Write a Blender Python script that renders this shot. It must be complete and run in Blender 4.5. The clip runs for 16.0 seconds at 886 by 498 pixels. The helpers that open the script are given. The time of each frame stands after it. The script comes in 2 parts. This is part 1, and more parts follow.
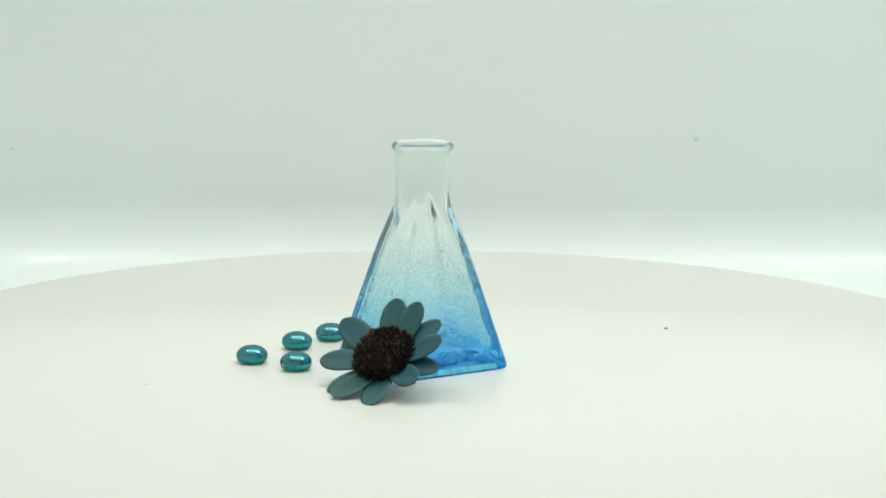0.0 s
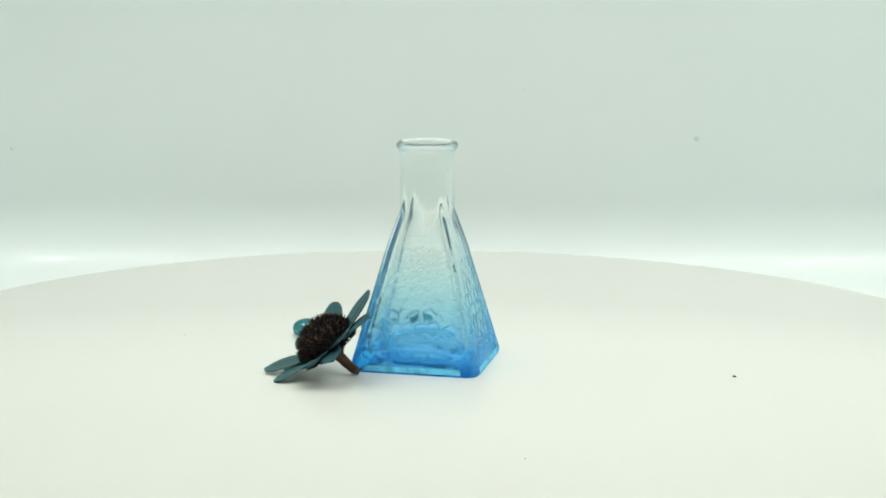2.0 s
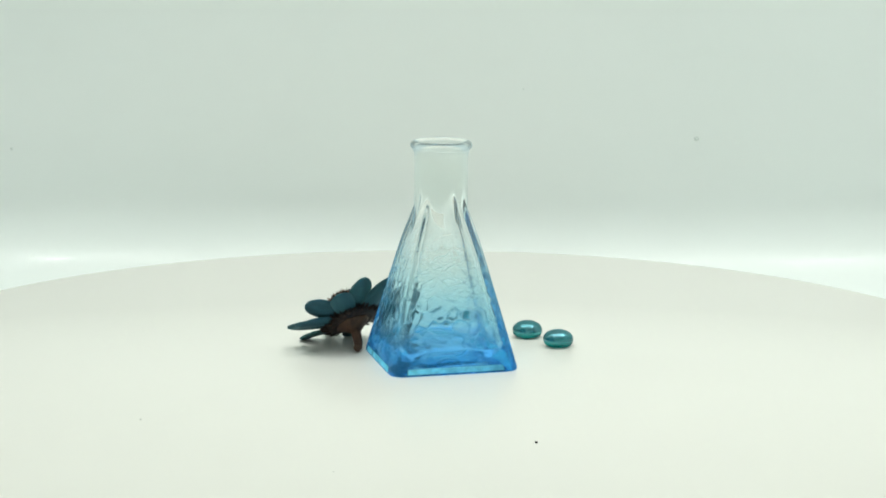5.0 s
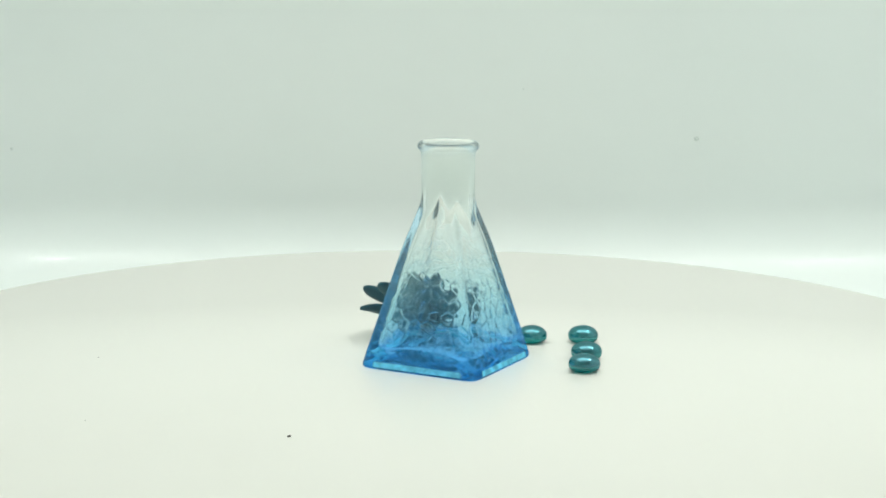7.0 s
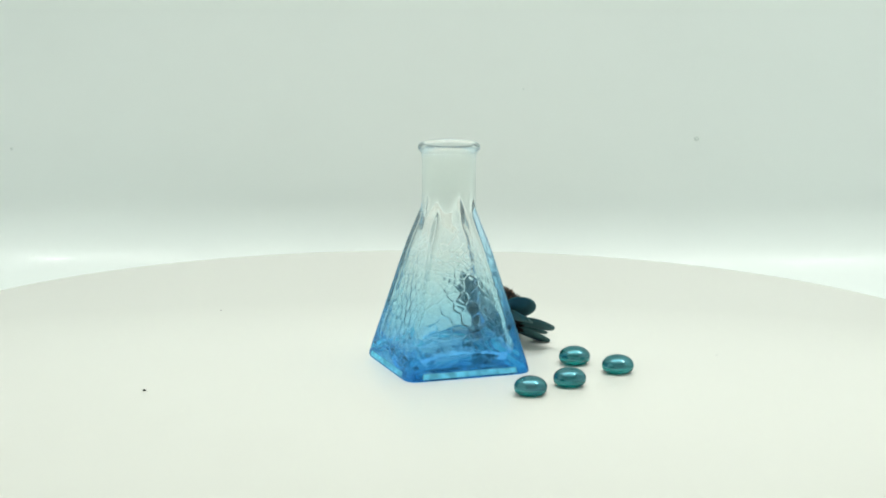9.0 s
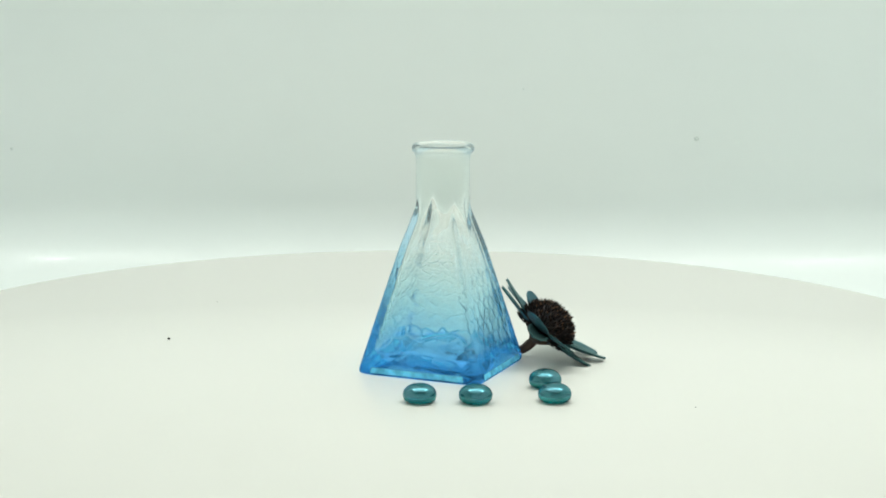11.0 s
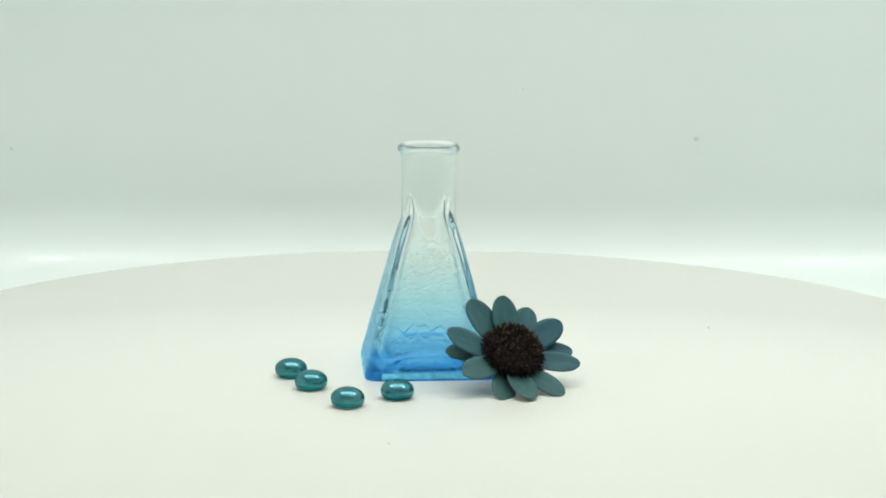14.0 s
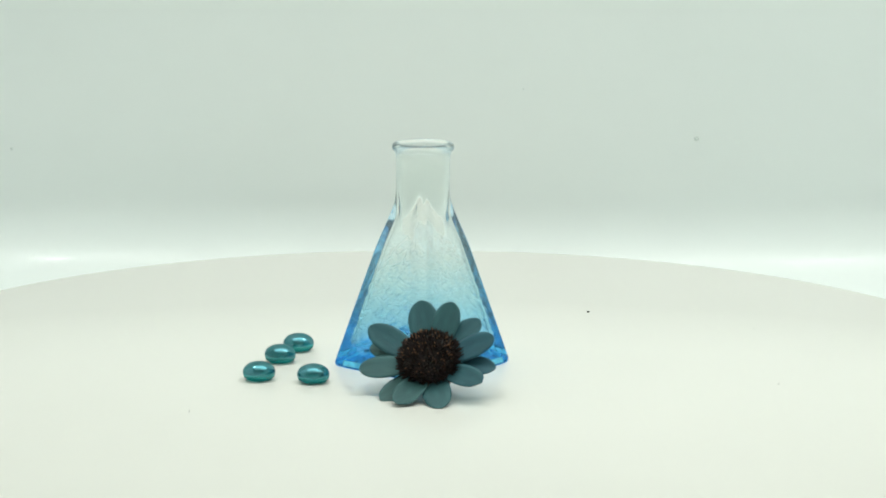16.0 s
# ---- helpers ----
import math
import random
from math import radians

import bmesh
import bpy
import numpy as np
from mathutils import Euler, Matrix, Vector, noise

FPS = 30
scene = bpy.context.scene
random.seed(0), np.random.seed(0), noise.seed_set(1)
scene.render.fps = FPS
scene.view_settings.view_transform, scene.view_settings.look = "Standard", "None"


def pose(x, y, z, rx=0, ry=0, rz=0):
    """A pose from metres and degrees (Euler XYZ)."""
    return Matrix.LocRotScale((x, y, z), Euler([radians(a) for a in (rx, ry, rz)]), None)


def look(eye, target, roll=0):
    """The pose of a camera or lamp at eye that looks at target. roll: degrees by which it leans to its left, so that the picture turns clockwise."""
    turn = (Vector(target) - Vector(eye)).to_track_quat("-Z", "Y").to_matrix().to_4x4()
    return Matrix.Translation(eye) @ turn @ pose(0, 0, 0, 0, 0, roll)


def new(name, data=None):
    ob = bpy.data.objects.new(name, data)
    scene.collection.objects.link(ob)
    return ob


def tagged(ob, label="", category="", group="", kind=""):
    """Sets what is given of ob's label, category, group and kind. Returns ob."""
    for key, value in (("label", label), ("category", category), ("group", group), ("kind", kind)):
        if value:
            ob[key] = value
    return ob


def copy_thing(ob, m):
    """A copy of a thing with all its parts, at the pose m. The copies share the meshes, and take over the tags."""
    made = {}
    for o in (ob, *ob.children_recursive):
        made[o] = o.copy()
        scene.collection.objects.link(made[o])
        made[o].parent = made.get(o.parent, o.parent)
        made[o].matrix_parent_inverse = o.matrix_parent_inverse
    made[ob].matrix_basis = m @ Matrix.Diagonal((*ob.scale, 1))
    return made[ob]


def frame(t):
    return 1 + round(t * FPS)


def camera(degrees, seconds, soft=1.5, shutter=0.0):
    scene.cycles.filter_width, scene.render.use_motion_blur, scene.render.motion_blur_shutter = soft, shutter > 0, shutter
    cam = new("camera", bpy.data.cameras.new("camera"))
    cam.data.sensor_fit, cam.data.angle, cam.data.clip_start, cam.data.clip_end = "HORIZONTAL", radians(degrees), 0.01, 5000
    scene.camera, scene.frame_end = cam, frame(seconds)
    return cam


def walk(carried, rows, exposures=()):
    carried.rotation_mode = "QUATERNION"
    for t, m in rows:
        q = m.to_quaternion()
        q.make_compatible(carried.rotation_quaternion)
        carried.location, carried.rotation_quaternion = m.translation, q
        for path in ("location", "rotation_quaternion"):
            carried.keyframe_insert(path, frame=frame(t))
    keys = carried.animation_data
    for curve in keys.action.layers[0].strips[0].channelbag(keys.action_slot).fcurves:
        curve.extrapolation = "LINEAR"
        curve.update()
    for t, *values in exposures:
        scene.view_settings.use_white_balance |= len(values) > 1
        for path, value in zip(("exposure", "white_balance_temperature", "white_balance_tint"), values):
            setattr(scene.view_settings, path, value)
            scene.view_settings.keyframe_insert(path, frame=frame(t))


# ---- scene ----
# camera: stands still on a tripod, 0.88 m from the turntable's axis
cam = camera(25.25, 16.0, soft=1.8)
EYE = (0.0, -0.8808, 0.2171)
PITCH, YAW, ROLL = -10.537, 0.2197, 0.3523
AIM = (EYE[0] + math.sin(radians(YAW)) * math.cos(radians(PITCH)),
       EYE[1] + math.cos(radians(YAW)) * math.cos(radians(PITCH)),
       EYE[2] + math.sin(radians(PITCH)))
walk(cam, [(0.0, look(EYE, AIM, ROLL)), (16.0, look(EYE, AIM, ROLL))], exposures=[(0.0, 0.0), (16.0, 0.0)])

# ---- world and light ----
TURN = -21.133          # degrees per second, clockwise from above
FLOOR_Z = -0.03

world = bpy.data.worlds.new("studio_world")
world.use_nodes = True
world.node_tree.nodes["Background"].inputs[0].default_value = (0.80, 0.88, 0.84, 1)
world.node_tree.nodes["Background"].inputs[1].default_value = 0.05
scene.world = world


def area_lamp(name, m, power, sx, sy, colour):
    d = bpy.data.lights.new(name, "AREA")
    d.shape, d.size, d.size_y, d.energy, d.color = "RECTANGLE", sx, sy, power, colour
    ob = new(name, d)
    ob.matrix_world = m
    return ob


# two soft panels under the tent's top, the rear one stronger
area_lamp("rear_softbox", look((0.0, 0.16, 1.0), (0.0, 0.16, 0.0)), 3.95, 1.0, 0.34, (0.97, 1.0, 0.94))
area_lamp("front_softbox", look((0.0, -0.20, 1.0), (0.0, -0.20, 0.0)), 1.25, 1.0, 0.36, (0.97, 1.0, 0.94))
# a small lamp and a strip lamp high up on the two sides, mirrored in the sweep
area_lamp("strip_lamp", look((-0.433, 0.20, 0.98), (-0.24, 0.30, 0.0)), 0.7, 0.018, 0.05, (0.97, 1.0, 0.97))
area_lamp("strip_lamp", look((0.515, 0.09, 0.98), (0.28, 0.30, 0.0)), 2.0, 0.05, 0.34, (0.97, 1.0, 0.97))


# ---- materials ----
def mat(name, colour=(0.8, 0.8, 0.8), rough=0.5, metal=0.0, trans=0.0, ior=1.5, coat=0.0):
    m = bpy.data.materials.new(name)
    m.use_nodes = True
    b = m.node_tree.nodes["Principled BSDF"]
    b.inputs["Base Color"].default_value = (*colour, 1)
    b.inputs["Roughness"].default_value = rough
    b.inputs["Metallic"].default_value = metal
    b.inputs["Transmission Weight"].default_value = trans
    b.inputs["IOR"].default_value = ior
    b.inputs["Coat Weight"].default_value = coat
    return m, m.node_tree, b


def node(nt, kind, **inputs):
    n = nt.nodes.new(kind)
    for k, v in inputs.items():
        n.inputs[k.replace("_", " ")].default_value = v
    return n


def ramp(nt, fac, stops, smooth=False):
    n = nt.nodes.new("ShaderNodeValToRGB")
    if smooth:
        n.color_ramp.interpolation = "B_SPLINE"
    el = n.color_ramp.elements
    while len(el) < len(stops):
        el.new(0.5)
    for e, (pos, c) in zip(el, stops):
        e.position, e.color = pos, (*c, 1)
    nt.links.new(fac, n.inputs["Fac"])
    return n.outputs["Color"]


def noise_fac(nt, scale, detail=3.0, rough=0.5, coords="Object", stretch=(1, 1, 1)):
    tc = nt.nodes.new("ShaderNodeTexCoord")
    mp = nt.nodes.new("ShaderNodeMapping")
    mp.inputs["Scale"].default_value = stretch
    n = node(nt, "ShaderNodeTexNoise", Scale=scale, Detail=detail, Roughness=rough)
    nt.links.new(tc.outputs[coords], mp.inputs["Vector"])
    nt.links.new(mp.outputs["Vector"], n.inputs["Vector"])
    return n.outputs["Fac"]


def bump(nt, b, fac, strength, distance):
    n = node(nt, "ShaderNodeBump", Strength=strength, Distance=distance)
    nt.links.new(fac, n.inputs["Height"])
    nt.links.new(n.outputs["Normal"], b.inputs["Normal"])


def disc_material():
    m, nt, b = mat("matte_white_acrylic", rough=0.24)
    b.inputs["Specular IOR Level"].default_value = 0.3
    col = ramp(nt, noise_fac(nt, 5, 2), [(0.3, (0.785, 0.775, 0.725)), (0.7, (0.80, 0.79, 0.74))])
    nt.links.new(col, b.inputs["Base Color"])
    return m


def sheet_material():
    m, nt, b = mat("glossy_white_sheet", rough=0.33, coat=0.18)
    b.inputs["Coat Roughness"].default_value = 0.02
    b.inputs["Specular IOR Level"].default_value = 0.26
    col = ramp(nt, noise_fac(nt, 5, 4, stretch=(0.4, 1, 2.5)), [(0.3, (0.79, 0.84, 0.82)), (0.7, (0.815, 0.86, 0.84))])
    nt.links.new(col, b.inputs["Base Color"])
    bump(nt, b, noise_fac(nt, 6, 2, stretch=(0.3, 1, 3)), 0.05, 0.003)
    return m


def tent_material():
    m, nt, b = mat("white_tent_cloth", rough=0.9)
    col = ramp(nt, noise_fac(nt, 3, 4), [(0.3, (0.82, 0.85, 0.83)), (0.7, (0.85, 0.88, 0.86))])
    nt.links.new(col, b.inputs["Base Color"])
    return m


def math_node(nt, operation, a, b):
    n = nt.nodes.new("ShaderNodeMath")
    n.operation = operation
    for socket, value in zip(n.inputs, (a, b)):
        if isinstance(value, (int, float)):
            socket.default_value = value
        else:
            nt.links.new(value, socket)
    return n.outputs[0]


def mix_colour(nt, fac, a, b):
    n = nt.nodes.new("ShaderNodeMix")
    n.data_type = "RGBA"
    nt.links.new(fac, n.inputs["Factor"])
    nt.links.new(a, n.inputs["A"])
    n.inputs["B"].default_value = (*b, 1)
    return n.outputs["Result"]


def mix_shader(nt, fac, a, b):
    n = nt.nodes.new("ShaderNodeMixShader")
    if isinstance(fac, float):
        n.inputs[0].default_value = fac
    else:
        nt.links.new(fac, n.inputs[0])
    nt.links.new(a, n.inputs[1])
    nt.links.new(b, n.inputs[2])
    return n.outputs[0]


def grey(*stops):
    return [(p, (v, v, v)) for p, v in stops]


def glass_shader(nt, through_colour, mirror_colour, ior=1.42):
    """Glass with one colour for what it lets through and one for what it mirrors."""
    refr = node(nt, "ShaderNodeBsdfRefraction", Roughness=0.012, IOR=ior)
    refl = node(nt, "ShaderNodeBsdfGlossy", Roughness=0.02)
    fres = node(nt, "ShaderNodeFresnel", IOR=ior)
    for colour, socket in ((through_colour, refr.inputs["Color"]), (mirror_colour, refl.inputs["Color"])):
        if isinstance(colour, tuple):
            socket.default_value = (*colour, 1)
        else:
            nt.links.new(colour, socket)
    return mix_shader(nt, fres.outputs[0], refr.outputs[0], refl.outputs[0])


def base_glass_material():
    # blue tint darkens the underside for the shade lost with the shadow off
    m, nt, b = mat("shaded_blue_base_glass")
    # milky blue share painted in so that black spots in the base look lit
    milk = mix_shader(nt, 0.5, node(nt, "ShaderNodeBsdfTranslucent", Color=(0.08, 0.46, 0.80, 1)).outputs[0],
                      node(nt, "ShaderNodeBsdfDiffuse", Color=(0.08, 0.46, 0.80, 1)).outputs[0])
    glass = glass_shader(nt, (0.30, 0.62, 0.88), (0.60, 0.86, 1.0))
    nt.links.new(mix_shader(nt, 0.13, glass, milk), nt.nodes["Material Output"].inputs["Surface"])
    nt.nodes.remove(b)
    return m


def clear_glass_material():
    m, nt, b = mat("clear_glass")
    nt.links.new(glass_shader(nt, (0.985, 0.995, 0.99), (0.96, 0.99, 0.99)), nt.nodes["Material Output"].inputs["Surface"])
    nt.nodes.remove(b)
    return m


def bottle_material():
    # clear glass sprayed on the outside with a blue stain that fades out upwards
    m, nt, b = mat("blue_ombre_glass")
    tc = nt.nodes.new("ShaderNodeTexCoord")
    sep = nt.nodes.new("ShaderNodeSeparateXYZ")
    nt.links.new(tc.outputs["Object"], sep.inputs[0])
    x, y, z = (sep.outputs[k] for k in "XYZ")
    wob = math_node(nt, "ADD", math_node(nt, "MULTIPLY", noise_fac(nt, 60, 3), 0.008), z)
    mr = node(nt, "ShaderNodeMapRange")
    mr.inputs["From Min"].default_value, mr.inputs["From Max"].default_value = 0.004, 0.104
    nt.links.new(wob, mr.inputs["Value"])
    height = mr.outputs["Result"]
    # lowest stops darkened beyond the stain, for shade the bottle doesn't cast
    col = ramp(nt, height, [
        (0.0, (0.12, 0.31, 0.58)), (0.035, (0.30, 0.56, 0.82)), (0.09, (0.46, 0.74, 0.92)), (0.22, (0.62, 0.865, 0.95)),
        (0.36, (0.79, 0.945, 0.97)), (0.50, (0.925, 0.98, 0.98)), (0.62, (0.98, 0.993, 0.985))])
    # light that is mirrored inside the wall runs along the stain
    mirror = ramp(nt, height, [(0.0, (0.42, 0.78, 1.0)), (0.3, (0.48, 0.80, 1.0)), (0.66, (0.62, 0.85, 1.0)), (0.80, (0.95, 0.975, 0.98)), (0.94, (0.92, 0.96, 0.975)), (0.975, (0.72, 0.85, 0.94))])
    glass = glass_shader(nt, col, mirror)
    # the sprayed stain scatters light; whitish scatter painted on neck and lip brightens them
    scat = ramp(nt, height, grey((0.0, 0.06), (0.08, 0.075), (0.25, 0.075), (0.5, 0.08), (0.7, 0.09), (0.92, 0.10), (0.97, 0.15)))
    stain_and_glow = ramp(nt, height, [(0.0, (0.08, 0.44, 0.76)), (0.06, (0.16, 0.58, 0.90)), (0.2, (0.40, 0.80, 1.0)), (0.42, (0.72, 0.95, 1.0)), (0.6, (0.95, 1.0, 0.97))])
    # more blue painted on the four ridges, for light's long path through the edges
    ax, ay = math_node(nt, "ABSOLUTE", x, 0), math_node(nt, "ABSOLUTE", y, 0)
    ratio = math_node(nt, "DIVIDE", math_node(nt, "MINIMUM", ax, ay), math_node(nt, "MAXIMUM", ax, ay))
    ridge = math_node(nt, "MULTIPLY", ramp(nt, ratio, grey((0.84, 0.0), (0.95, 1.0))), ramp(nt, height, grey((0.62, 1.0), (0.80, 0.25), (0.84, 0.0))))
    stain_and_glow = mix_colour(nt, math_node(nt, "MULTIPLY", ridge, 0.7), stain_and_glow, (0.13, 0.53, 0.84))
    scat = math_node(nt, "MAXIMUM", scat, math_node(nt, "MULTIPLY", ridge, 0.13))
    # bright cyan painted along each face's foot, for light caught in the base
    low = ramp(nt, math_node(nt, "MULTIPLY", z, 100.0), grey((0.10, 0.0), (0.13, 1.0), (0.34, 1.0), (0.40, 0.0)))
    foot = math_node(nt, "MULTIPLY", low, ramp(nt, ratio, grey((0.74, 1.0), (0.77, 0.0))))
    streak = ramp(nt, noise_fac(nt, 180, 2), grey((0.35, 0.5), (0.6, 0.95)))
    stain_and_glow = mix_colour(nt, foot, stain_and_glow, (0.27, 0.86, 1.0))
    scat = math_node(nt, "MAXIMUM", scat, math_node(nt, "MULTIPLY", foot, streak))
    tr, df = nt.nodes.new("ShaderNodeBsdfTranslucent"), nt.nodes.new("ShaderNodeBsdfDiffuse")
    nt.links.new(stain_and_glow, tr.inputs["Color"])
    nt.links.new(stain_and_glow, df.inputs["Color"])
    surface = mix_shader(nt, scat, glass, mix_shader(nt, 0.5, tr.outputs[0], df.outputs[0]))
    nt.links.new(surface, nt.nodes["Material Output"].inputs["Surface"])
    nt.nodes.remove(b)
    return m


def gem_material():
    # teal glass, its dome under a dark metallic lustre, clear at the foot
    m, nt, b = mat("teal_glass", (0.03, 0.42, 0.46), 0.05, 0.0, 0.95, 1.5, 0.0)
    col = ramp(nt, noise_fac(nt, 120, 2), [(0.3, (0.015, 0.28, 0.31)), (0.7, (0.03, 0.36, 0.38))])
    nt.links.new(col, b.inputs["Base Color"])
    tc = nt.nodes.new("ShaderNodeTexCoord")
    sep = nt.nodes.new("ShaderNodeSeparateXYZ")
    nt.links.new(tc.outputs["Object"], sep.inputs[0])
    gl = node(nt, "ShaderNodeBsdfGlossy", Roughness=0.17)
    oi = nt.nodes.new("ShaderNodeObjectInfo")
    lus = ramp(nt, math_node(nt, "ADD", math_node(nt, "MULTIPLY", noise_fac(nt, 160, 3), 0.5), math_node(nt, "MULTIPLY", oi.outputs["Random"], 0.5)),
               [(0.2, (0.06, 0.22, 0.26)), (0.5, (0.13, 0.27, 0.34)), (0.8, (0.28, 0.40, 0.49))])
    nt.links.new(lus, gl.inputs["Color"])
    dome = ramp(nt, math_node(nt, "MULTIPLY", sep.outputs["Z"], 100.0), grey((0.24, 0.04), (0.34, 0.70)))
    # bright teal painted into the foot, for light shining out through the glass
    tr = node(nt, "ShaderNodeBsdfTranslucent", Color=(0.10, 0.72, 0.66, 1))
    glow = ramp(nt, math_node(nt, "MULTIPLY", sep.outputs["Z"], 100.0), grey((0.18, 0.45), (0.30, 0.0)))
    body = mix_shader(nt, glow, b.outputs[0], tr.outputs[0])
    nt.links.new(mix_shader(nt, dome, body, gl.outputs[0]), nt.nodes["Material Output"].inputs["Surface"])
    return m


def petal_material():
    m, nt, b = mat("dyed_dry_petal", rough=0.62)
    b.inputs["Specular IOR Level"].default_value = 0.3
    oi = nt.nodes.new("ShaderNodeObjectInfo")
    base = ramp(nt, oi.outputs["Random"], [(0.0, (0.027, 0.105, 0.142)), (0.5, (0.038, 0.124, 0.138)), (1.0, (0.058, 0.140, 0.136))])
    streak = ramp(nt, noise_fac(nt, 260, 5, 0.6, stretch=(0.12, 1, 1)), [(0.25, (0.72, 0.72, 0.72)), (0.75, (1.12, 1.12, 1.12))])
    mx = nt.nodes.new("ShaderNodeMix")
    mx.data_type, mx.blend_type = "RGBA", "MULTIPLY"
    mx.inputs["Factor"].default_value = 1.0
    nt.links.new(base, mx.inputs["A"])
    nt.links.new(streak, mx.inputs["B"])
    nt.links.new(mx.outputs["Result"], b.inputs["Base Color"])
    bump(nt, b, noise_fac(nt, 500, 4, 0.6, stretch=(0.1, 1, 1)), 0.35, 0.0004)
    return m


def spike_material():
    m, nt, b = mat("dark_brown_seed_head", rough=0.7)
    col = ramp(nt, noise_fac(nt, 420, 3), [(0.36, (0.005, 0.003, 0.003)), (0.56, (0.020, 0.009, 0.007)), (0.72, (0.07, 0.030, 0.018))])
    nt.links.new(col, b.inputs["Base Color"])
    return m


def stem_material():
    m, nt, b = mat("brown_dry_stem", rough=0.75)
    col = ramp(nt, noise_fac(nt, 300, 4, stretch=(1, 1, 0.2)), [(0.3, (0.045, 0.022, 0.014)), (0.7, (0.13, 0.062, 0.036))])
    nt.links.new(col, b.inputs["Base Color"])
    bump(nt, b, noise_fac(nt, 700, 3, stretch=(1, 1, 0.2)), 0.4, 0.0004)
    return m


DISC, SHEET, TENT = disc_material(), sheet_material(), tent_material()
CLEAR_GLASS, BASE_GLASS, GLASS, GEM, PETAL, SPIKE, STEM = clear_glass_material(), base_glass_material(), bottle_material(), gem_material(), petal_material(), spike_material(), stem_material()
# brown of the tips, lightened for the overhead light on the crown
TIP = mat("lit_brown_spike_tip", (0.20, 0.10, 0.055), 0.7)[0]
SPECK = mat("black_dust", (0.02, 0.018, 0.016), 0.9)[0]
MARK = mat("grey_smudge", (0.64, 0.69, 0.67), 0.9)[0]


# ---- mesh helpers ----
def mesh_object(name, bm, material, smooth=True, closed=True):
    me = bpy.data.meshes.new(name)
    if closed:
        bmesh.ops.recalc_face_normals(bm, faces=bm.faces)
    bm.to_mesh(me)
    bm.free()
    me.materials.append(material)
    if smooth:
        me.polygons.foreach_set("use_smooth", [True] * len(me.polygons))
    return new(name, me)


def part(name, bm, material, parent, label="", smooth=True, closed=True):
    ob = mesh_object(name, bm, material, smooth, closed)
    ob.parent = parent
    if label:
        tagged(ob, label)
    return ob


def lathe(bm, profile, n=64):
    """Turns (radius, height) pairs round z into a closed skin."""
    rings = [[bm.verts.new((r * math.cos(2 * math.pi * k / n), r * math.sin(2 * math.pi * k / n), z)) for k in range(n)] for r, z in profile]
    for a, b in zip(rings, rings[1:]):
        for k in range(n):
            bm.faces.new((a[k], a[(k + 1) % n], b[(k + 1) % n], b[k]))
    bm.faces.new(rings[0][::-1])
    bm.faces.new(rings[-1])
    return bm


# ---- the studio ----
def build_backdrop():
    """One white sheet: floor, a round sweep and the wall behind."""
    y0, r = 0.287, 0.055
    prof = [(-1.15 + (y0 + 1.13) / 30 * k, FLOOR_Z) for k in range(31)]
    prof += [(y0 + r * math.sin(a), FLOOR_Z + r * (1 - math.cos(a))) for a in np.linspace(0, radians(85), 19)]
    # the wall leans back a little at its foot
    for k in range(34):
        lean = 85 + 5 * min(1, k / 7)
        prof.append((prof[-1][0] + 0.03 * math.cos(radians(lean)), prof[-1][1] + 0.03 * math.sin(radians(lean))))
    xs = np.linspace(-0.75, 0.75, 121)
    bm = bmesh.new()
    grid = [[bm.verts.new((x, y, z)) for x in xs] for y, z in prof]
    for a, b in zip(grid, grid[1:]):
        for k in range(len(xs) - 1):
            bm.faces.new((a[k], a[k + 1], b[k + 1], b[k]))
    ob = mesh_object("backdrop", bm, SHEET)
    ob.modifiers.new("thickness", "SOLIDIFY").thickness = 0.003
    ob.modifiers["thickness"].offset = 0
    for x, z, rad in ((0.1622, 0.0603, 0.0014), (0.0541, 0.0904, 0.0005), (-0.2392, 0.1302, 0.0020), (-0.2644, 0.0515, 0.0011)):
        bm = bmesh.new()
        lathe(bm, [(rad, 0.0), (rad * 0.8, 0.0003)], 20)
        o = part("smudge", bm, MARK, ob, "small grey smudge")
        wall_y = max(y for y, zz in prof if zz <= z + 0.015)
        o.matrix_local = pose(x, wall_y - 0.0012, z, 90, 0, 0)
    return tagged(ob, "glossy white seamless sheet swept up behind the turntable", "backdrop", kind="structure")


def build_tent():
    def slab(name, lo, hi, label):
        bm = bmesh.new()
        bmesh.ops.create_cube(bm, size=1)
        c, s = (Vector(lo) + Vector(hi)) / 2, Vector(hi) - Vector(lo)
        for v in bm.verts:
            v.co = Vector((v.co.x * s.x, v.co.y * s.y, v.co.z * s.z)) + c
        return tagged(mesh_object(name, bm, TENT, False), label, "wall", kind="structure")
    slab("wall_west", (-0.80, -1.2, -0.06), (-0.77, 0.42, 1.1), "plain white cloth side of the photo tent")
    slab("wall_east", (0.77, -1.2, -0.06), (0.80, 0.42, 1.1), "plain white cloth side of the photo tent")
    slab("wall_south", (-0.77, -1.2, -0.06), (0.77, -1.17, 1.1), "plain white cloth front of the photo tent")
    slab("wall_north", (-0.77, 0.39, -0.06), (0.77, 0.42, 1.1), "plain white cloth back of the photo tent")
    slab("ceiling", (-0.80, -1.2, 1.103), (0.80, 0.42, 1.13), "plain white cloth top of the photo tent")
    slab("floor", (-0.80, -1.2, -0.10), (0.80, 0.42, -0.063), "plain white table top under the sheet")


build_backdrop()
build_tent()


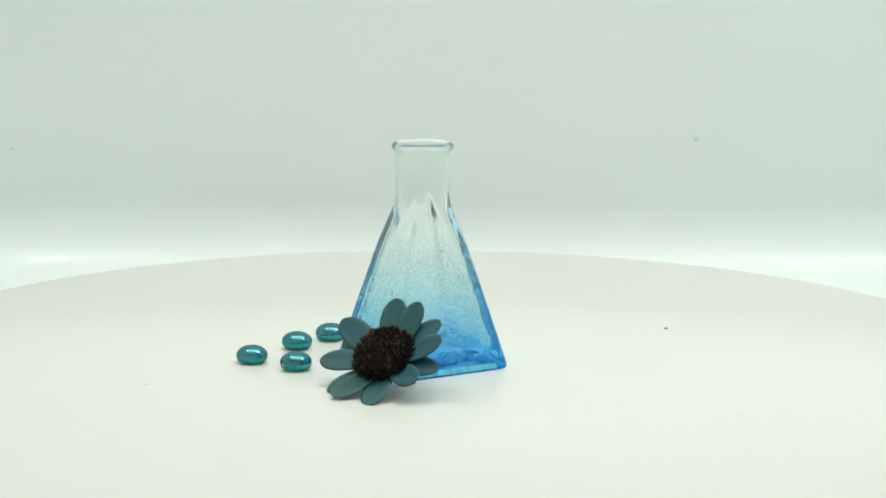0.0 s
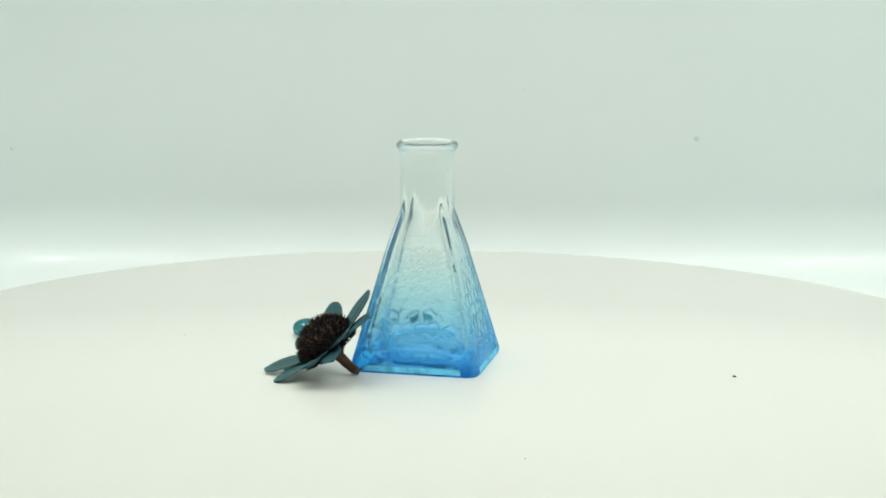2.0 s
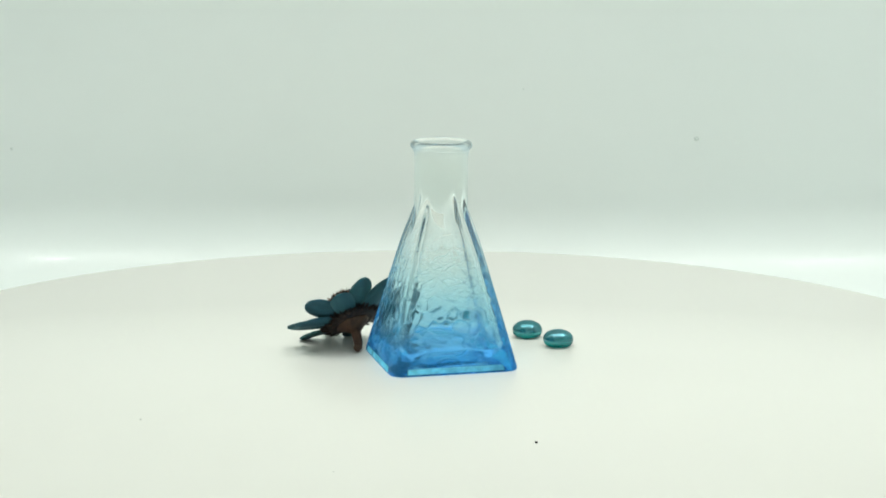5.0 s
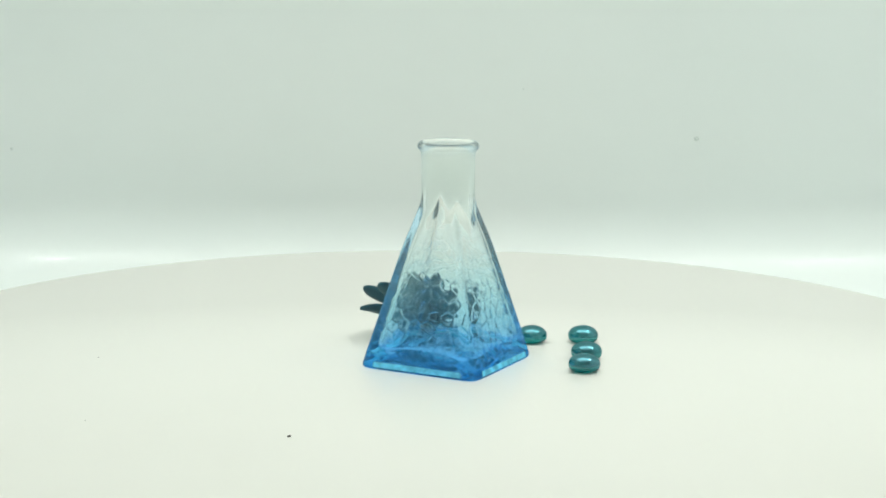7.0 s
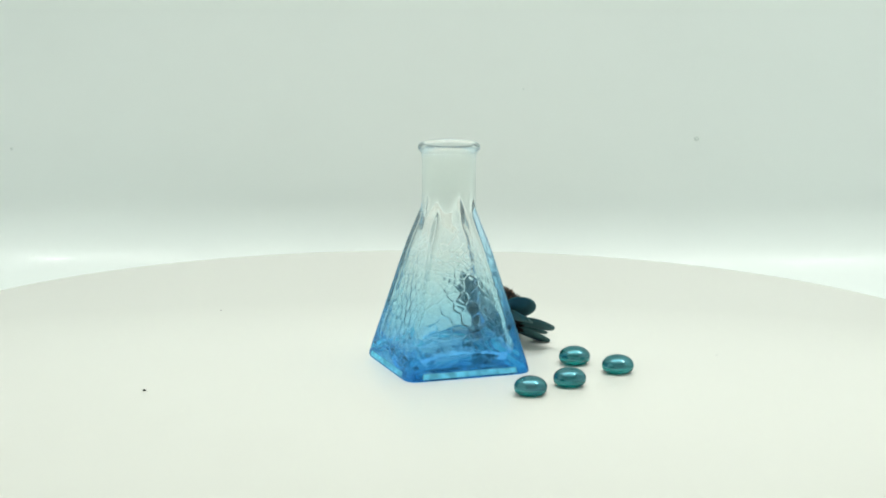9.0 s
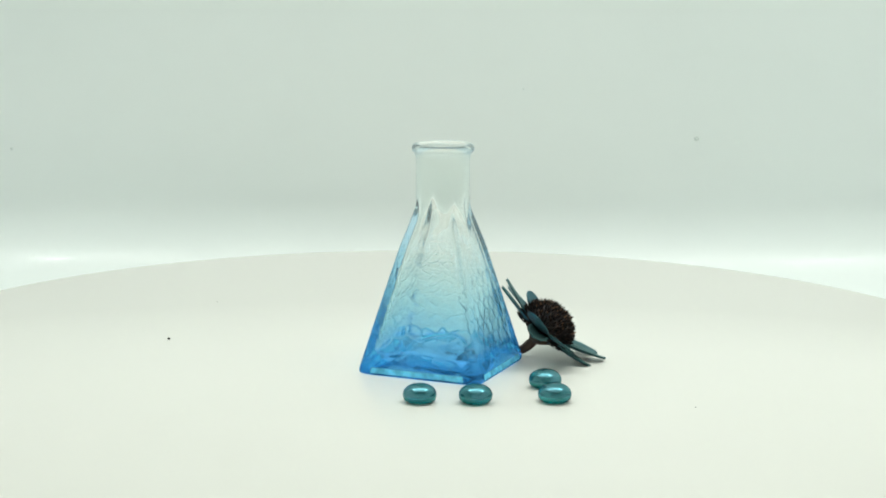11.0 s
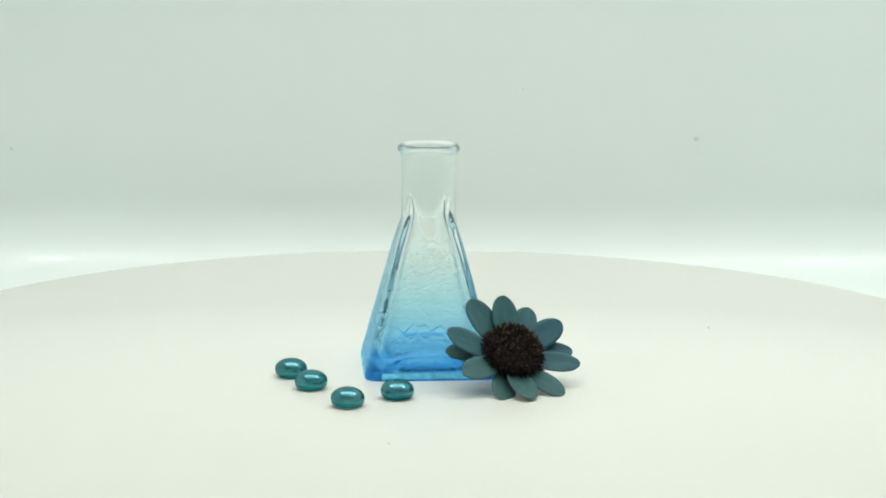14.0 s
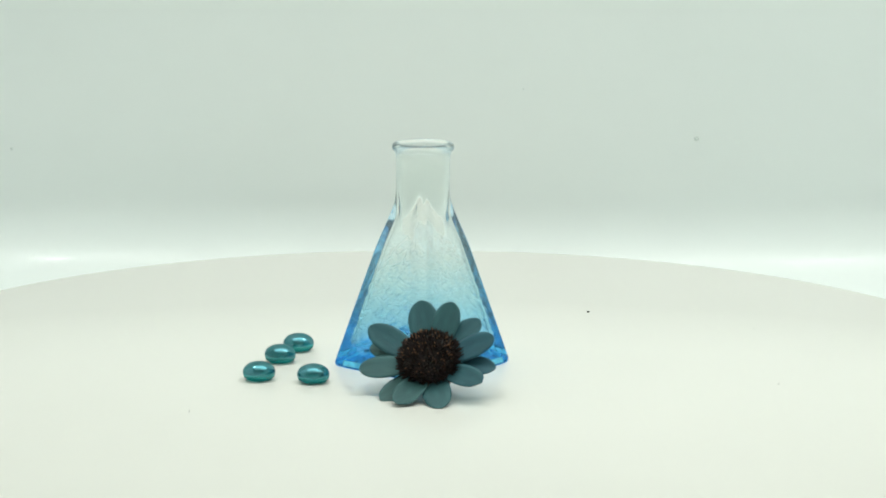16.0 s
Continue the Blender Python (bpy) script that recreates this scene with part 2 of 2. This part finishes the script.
# ---- turntable ----
def build_turntable():
    root = new("turntable")
    tagged(root, "large round matte white turntable turning slowly clockwise", "turntable")
    bm = bmesh.new()
    R, T = 0.2836, 0.012
    lathe(bm, [(R - 0.002, -T), (R, -T + 0.002), (R, -0.002), (R - 0.0006, -0.0006), (R - 0.002, 0.0)], 256)
    part("disc", bm, DISC, root)
    bm = bmesh.new()
    lathe(bm, [(0.16, FLOOR_Z + 0.0015), (0.16, -T)], 96)
    part("base", bm, DISC, root, "round white motor base")
    rng = random.Random(4)
    for x, y, size in ((0.1141, 0.0736, 0.0007), (0.1277, -0.0889, 0.00026), (-0.1264, -0.0413, 0.00026), (0.1742, 0.0098, 0.0002)):
        bm = bmesh.new()
        bmesh.ops.create_icosphere(bm, subdivisions=2, radius=size)
        for v in bm.verts:
            v.co = Vector((v.co.x * 1.2, v.co.y * 0.9, v.co.z * 0.6)) * rng.uniform(0.8, 1.2)
        o = part("speck", bm, SPECK, root, "black speck of dust")
        o.location = (x, y, size * 0.4)
    return root


# ---- glass bottle ----
BX, BY, BYAW = -0.0060, 0.0007, -15.12 + 45.0
H_TOP, R_NECK, R_LIP = 0.1021, 0.0121, 0.0140


def cells(rng, half, top, step):
    """Jittered honeycomb of cell centres on one face."""
    out, row, z = [], 0, -step
    while z < top + step:
        x = -half - step + (step / 2 if row % 2 else 0)
        while x < half + step:
            out.append((x + rng.uniform(-0.27, 0.27) * step, z + rng.uniform(-0.27, 0.27) * step))
            x += step
        z += step * 0.86
        row += 1
    return np.array(out)


def build_bottle():
    per, zs = 240, np.concatenate([np.linspace(0.0022, 0.060, 232), np.linspace(0.0605, 0.080, 26)])
    rng = random.Random(11)
    u = np.linspace(-1, 1, per, endpoint=False) + 1.0 / per
    u = np.sign(u) * (1 - (1 - np.abs(u)) ** 1.25)

    def half(z):
        q = min(1.0, max(0.0, (z - 0.052) / 0.024))
        return 0.0296 - (z - 0.002) * 0.262 - 0.0011 * q * q * (3 - 2 * q)

    def ring(a, z, p, radius_min):
        pts = []
        for k in range(4):
            c, s = math.cos(k * math.pi / 2), math.sin(k * math.pi / 2)
            q = (1 + np.abs(u) ** p) ** (1 / p)
            x, y = a / q, a * u / q
            r = np.hypot(x, y)
            soft = 0.0006
            big = np.maximum(r, radius_min) + soft * np.log1p(np.exp(-np.abs(r - radius_min) / soft)) * (radius_min > 0)
            x, y = x / r * big, y / r * big
            pts.append(np.stack([c * x - s * y, s * x + c * y, np.full_like(x, z)], 1))
        return np.concatenate(pts)

    n = per * 4
    rings = []
    # underside with a shallow push-up, then the heel
    for a, z in ((0.008, 0.0032), (0.018, 0.0028), (0.0235, 0.0012), (0.0255, 0.0001), (0.0289, 0.0), (0.0295, 0.0003), (0.0298, 0.0010)):
        rings.append(ring(a, z, 12, 0))
    faces = [cells(rng, 0.030, 0.075, 0.0061) for _ in range(4)]
    for z in zs:
        a = half(z)
        base = ring(a, z, 14, 0 if z < 0.055 else R_NECK)
        rel = min(1, (z - 0.003) / 0.004) * max(0.0, min(1, (0.060 - z) / 0.030))
        if rel > 0:
            for k in range(4):
                seg = slice(k * per, (k + 1) * per)
                d = np.sort(np.hypot(faces[k][None, :, 0] - (a * u)[:, None], (faces[k][None, :, 1] - z) * 0.92), axis=1)
                edge = np.clip((d[:, 1] - d[:, 0]) / 0.0011, 0, 1)
                edge = edge * edge * (3 - 2 * edge)
                lift = (edge - 0.65) * 0.00023 * rel * (0.6 + 0.4 * np.clip((1 - np.abs(u)) / 0.10, 0, 1))
                c, s = math.cos(k * math.pi / 2), math.sin(k * math.pi / 2)
                base[seg, 0] += c * lift
                base[seg, 1] += s * lift
        rings.append(base)
    ang = np.concatenate([np.arctan2(u, 1) + k * math.pi / 2 for k in range(4)])

    def circle(r, z):
        return np.stack([r * np.cos(ang), r * np.sin(ang), np.full(n, z)], 1)

    # neck, collar and rounded lip
    for z in (0.083, 0.087, 0.091, 0.0945, 0.0956):
        if z == 0.087:
            first_neck = len(rings)
        rings.append(circle(R_NECK, z))
    first_lip = len(rings) - 1
    rings += [circle(r, z) for r, z in ((0.01225, 0.0963), (0.0124, 0.0968), (0.0127, 0.0974))]
    for t in np.linspace(-70, 80, 11):
        rings.append(circle(R_LIP - 0.0021 + 0.0021 * math.cos(radians(t)), 0.0997 + 0.0021 * math.sin(radians(t))))
    rings += [circle(0.0112, H_TOP - 0.0004), circle(0.0104, H_TOP - 0.0011)]
    # inside, from the mouth down
    inner_r = 0.0103
    last_lip = len(rings)
    for r, z in ((0.0098, 0.0990), (0.0097, 0.0960), (0.0097, 0.0942), (0.0098, 0.0934), (0.0100, 0.0922), (0.0102, 0.0908), (inner_r, 0.0880), (inner_r, 0.0818), (inner_r, 0.0775)):
        rings.append(circle(r, z))
    last_neck = len(rings) - 3
    for z in np.linspace(0.0765, 0.0115, 40):
        rings.append(ring(max(half(z) - 0.0028, 0.001), z, 7, inner_r))
    for t in np.linspace(10, 90, 9):
        a = half(0.0105) - 0.0028 - 0.0065 * (1 - math.cos(radians(t)))
        low = ring(a, 0.0102 - 0.0058 * math.sin(radians(t)), 7 - 3 * t / 90, 0)
        low[:, 2] += 0.0050 * math.sin(radians(t)) * np.tile(1 - u * u, 4)
        rings.append(low)
    rings += [ring(0.011, 0.0086, 3, 0), ring(0.005, 0.0090, 2.5, 0)]
    root = new("glass_bottle")
    tagged(root, "empty pyramid glass bottle, pebbled faces, blue fading to clear", "bottle")

    def shell(name, runs, label):
        bm = bmesh.new()
        for lo, hi in runs:
            vs = [[bm.verts.new(p) for p in r] for r in rings[lo:hi + 1]]
            skin = int(lo >= last_lip)
            for j, (a, b) in enumerate(zip(vs, vs[1:])):
                for k in range(n):
                    bm.faces.new((a[k], a[(k + 1) % n], b[(k + 1) % n], b[k])).material_index = 2 if lo + j < 4 else skin
            if lo == 0:
                bm.faces.new(vs[0][::-1]).material_index = 2
            if hi == len(rings) - 1:
                bm.faces.new(vs[-1]).material_index = skin
        ob = part(name, bm, GLASS, root, label, True, False)
        ob.data.materials.append(CLEAR_GLASS)
        ob.data.materials.append(BASE_GLASS)
        ob.visible_shadow = False

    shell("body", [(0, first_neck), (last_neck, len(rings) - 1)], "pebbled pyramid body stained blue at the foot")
    shell("neck", [(first_neck, first_lip), (last_lip, last_neck)], "clear round neck")
    shell("lip", [(first_lip, last_lip)], "rounded clear glass lip")
    return root


# ---- dried flower ----
# petals: angle round the head, reach of the tip, rise of the tip, width
PETALS = [(110, 0.0308, 0.0068, 0.0125), (80, 0.0281, 0.0079, 0.0115), (52, 0.0286, 0.0046, 0.0105), (21, 0.0291, 0.0071, 0.0115), (-3, 0.0296, 0.0027, 0.01), (-26, 0.0298, 0.0066, 0.0105), (-67, 0.0306, 0.0070, 0.0115), (-101, 0.0303, 0.0089, 0.0115), (-122, 0.0291, 0.0042, 0.0105), (-160, 0.0304, 0.0050, 0.011), (167, 0.0297, 0.0006, 0.01), (159, 0.0311, 0.0075, 0.012)]
FL_BASE = (-0.0206, -0.0465, 0.0124)
FL_AXIS = (-0.3839, -0.4887, 0.7834)


def petal_mesh(reach, rise, width, rng):
    """A thick leathery petal along x, from the head outwards."""
    nu, nv = 14, 8
    r0, thick = 0.007, 0.0010
    bend, cup, twist = rng.uniform(-0.0008, 0.0012), rng.uniform(0.0004, 0.0014), rng.uniform(-0.12, 0.12)
    bm = bmesh.new()
    top, low = [], []
    for i in range(nu + 1):
        s = math.sin(math.pi / 2 * i / nu)
        x = r0 + (reach - r0) * s
        if s > 0.55:
            w = width / 2 * max(0.0, 1 - ((s - 0.55) / 0.45) ** 2.2) ** 0.5
        else:
            w = width / 2 * (1 - 0.45 * ((0.55 - s) / 0.55) ** 1.8)
        w = max(w, width * 0.05)
        z0 = 0.0005 + (rise - 0.0005) * s ** 1.3 + bend * math.sin(math.pi * s)
        ta, tb = [], []
        for j in range(nv + 1):
            v = -1 + 2 * j / nv
            y = w * v
            xx = x
            z = z0 + cup * v * v * math.sin(math.pi * min(1, s + 0.1)) + twist * y * s - 0.00025 * math.cos(math.pi * v * 1.0) * s
            h = thick * (0.5 - 0.38 * abs(v) ** 3)
            ta.append(bm.verts.new((xx, y, z + h)))
            tb.append(bm.verts.new((xx, y, z - h)))
        top.append(ta)
        low.append(tb)
    for i in range(nu):
        for j in range(nv):
            bm.faces.new((top[i][j], top[i + 1][j], top[i + 1][j + 1], top[i][j + 1]))
            bm.faces.new((low[i][j], low[i][j + 1], low[i + 1][j + 1], low[i + 1][j]))
        for j in (0, nv):
            bm.faces.new((top[i][j], low[i][j], low[i + 1][j], top[i + 1][j]))
    for i in (0, nu):
        for j in range(nv):
            bm.faces.new((top[i][j], top[i][j + 1], low[i][j + 1], low[i][j]))
    return bm


def build_flower():
    root = new("dried_flower")
    tagged(root, "dried flower, teal petals, spiky brown head, leaning on bottle", "flower")
    rng = random.Random(7)
    # spiky seed head: a dome of scales and many small points
    R, HT = 0.0127, 0.0127
    bm = bmesh.new()
    lathe(bm, [(R * 0.75, -0.001)] + [(R * math.cos(a) ** 0.85, HT * math.sin(a)) for a in np.linspace(0, 1.5, 12)], 40)
    count = 950
    for k in range(count):
        c = 1 - (k + 0.5) / count * 1.08
        th = k * 2.399963 + rng.uniform(-0.15, 0.15)
        s = math.sqrt(max(0, 1 - c * c))
        nrm = Vector((s * math.cos(th), s * math.sin(th), c)).normalized()
        foot = Vector((nrm.x * R, nrm.y * R, max(nrm.z, -0.06) * HT)) * 0.96
        way = (nrm + Vector((0, 0, 0.25)) + Vector([rng.uniform(-0.12, 0.12) for _ in range(3)])).normalized()
        side = way.orthogonal().normalized()
        other = way.cross(side)
        w, ln = rng.uniform(0.00032, 0.00055), rng.uniform(0.0024, 0.0042)
        ring1 = [bm.verts.new(foot + (side * math.cos(q) + other * math.sin(q)) * w) for q in (0, 1.5708, 3.1416, 4.7124)]
        ring2 = [bm.verts.new(foot + way * ln * 0.65 + (side * math.cos(q) + other * math.sin(q)) * w * 0.8) for q in (0, 1.5708, 3.1416, 4.7124)]
        tip = bm.verts.new(foot + way * ln)
        # brown tips only round the crown: the top light is put into their colour
        pale = int(c > 0.55 and rng.random() < 0.2)
        for q in range(4):
            bm.faces.new((ring1[q], ring1[(q + 1) % 4], ring2[(q + 1) % 4], ring2[q]))
            bm.faces.new((ring2[q], ring2[(q + 1) % 4], tip)).material_index = pale
    head = part("seed_head", bm, SPIKE, root, "domed dark brown spiky seed head", False)
    head.data.materials.append(TIP)
    for k, (ang, reach, rise, width) in enumerate(PETALS):
        o = part("petal", petal_mesh(reach, rise, width * 1.08, rng), PETAL, root)
        o.rotation_euler = (0, 0, radians(ang))
        o.location = (0, 0, 0.0010 * (k % 2) - 0.0004)
    bm = bmesh.new()
    lathe(bm, [(0.0022, -0.0062), (0.0036, -0.0046), (0.0060, -0.0028), (0.0080, -0.0014), (0.0070, 0.0002)], 24)
    for v in bm.verts:
        v.co += Vector([rng.uniform(-0.0004, 0.0004) for _ in range(3)])
    part("calyx", bm, STEM, root, "rough brown cup under the petals")
    # bent stem down to the turntable
    p0, p1, p2 = Vector((0, 0, -0.005)), Vector(STEM_MID), Vector(STEM_FOOT)
    bm = bmesh.new()
    prev = None
    for i in range(13):
        s = i / 12
        c = p0 * (1 - s) ** 2 + p1 * 2 * s * (1 - s) + p2 * s * s
        d = ((p1 - p0) * (1 - s) + (p2 - p1) * s).normalized()
        a = d.orthogonal().normalized()
        b = d.cross(a)
        rad = 0.0024 - 0.0006 * s
        cur = [bm.verts.new(c + (a * math.cos(q) + b * math.sin(q)) * rad * (1 + 0.12 * math.sin(3 * q + 5 * s))) for q in np.linspace(0, 2 * math.pi, 14, endpoint=False)]
        if prev:
            for q in range(14):
                bm.faces.new((prev[q], prev[(q + 1) % 14], cur[(q + 1) % 14], cur[q]))
        else:
            bm.faces.new(cur[::-1])
        prev = cur
    bm.faces.new(prev)
    part("stem", bm, STEM, root, "short bent brown stem")
    return root


def flower_pose():
    z = Vector(FL_AXIS).normalized()
    x = Vector((0, 0, 1)).cross(z).normalized()
    y = z.cross(x)
    m = Matrix((x, y, z)).transposed().to_4x4()
    m.translation = FL_BASE
    return m


STEM_FOOT = (0.0049, 0.0027, -0.0154)
STEM_MID = (0.0012, 0.0006, -0.0118)


# ---- glass gems ----
def build_gem():
    bm = bmesh.new()
    R, H = 0.0072, 0.0078
    prof = [(R * 0.55, 0.0), (R * 0.78, 0.0003), (R * 0.92, 0.0011), (R * 0.985, 0.0022), (R, 0.0032)]
    prof += [(R * math.cos(a) ** 0.9, 0.0032 + (H - 0.0032) * math.sin(a)) for a in np.linspace(0.12, 1.53, 14)]
    lathe(bm, prof, 48)
    return tagged(mesh_object("glass_gem", bm, GEM), "flattened teal glass gem lying on the turntable", "glass gem", "teal glass gems")


turntable = build_turntable()
bottle = build_bottle()
flower = build_flower()
gem = build_gem()
GEMS = [(-0.0503, 0.0467, 20), (-0.0651, 0.0282, 75), (-0.0837, 0.0001, 140), (-0.0627, -0.0126, 210)]
gems = [gem] + [copy_thing(gem, pose(0, 0, 0)) for _ in GEMS[1:]]


def motions():
    starts = [(turntable, pose(0, 0, 0)), (bottle, pose(BX, BY, 0.0003, 0, 0, BYAW)), (flower, flower_pose())]
    starts += [(g, pose(x, y, 0.0002, 0, 0, a)) for g, (x, y, a) in zip(gems, GEMS)]
    for thing, m in starts:
        walk(thing, [(0.5 * k, pose(0, 0, 0, 0, 0, TURN * 0.5 * k) @ m) for k in range(33)])


motions()
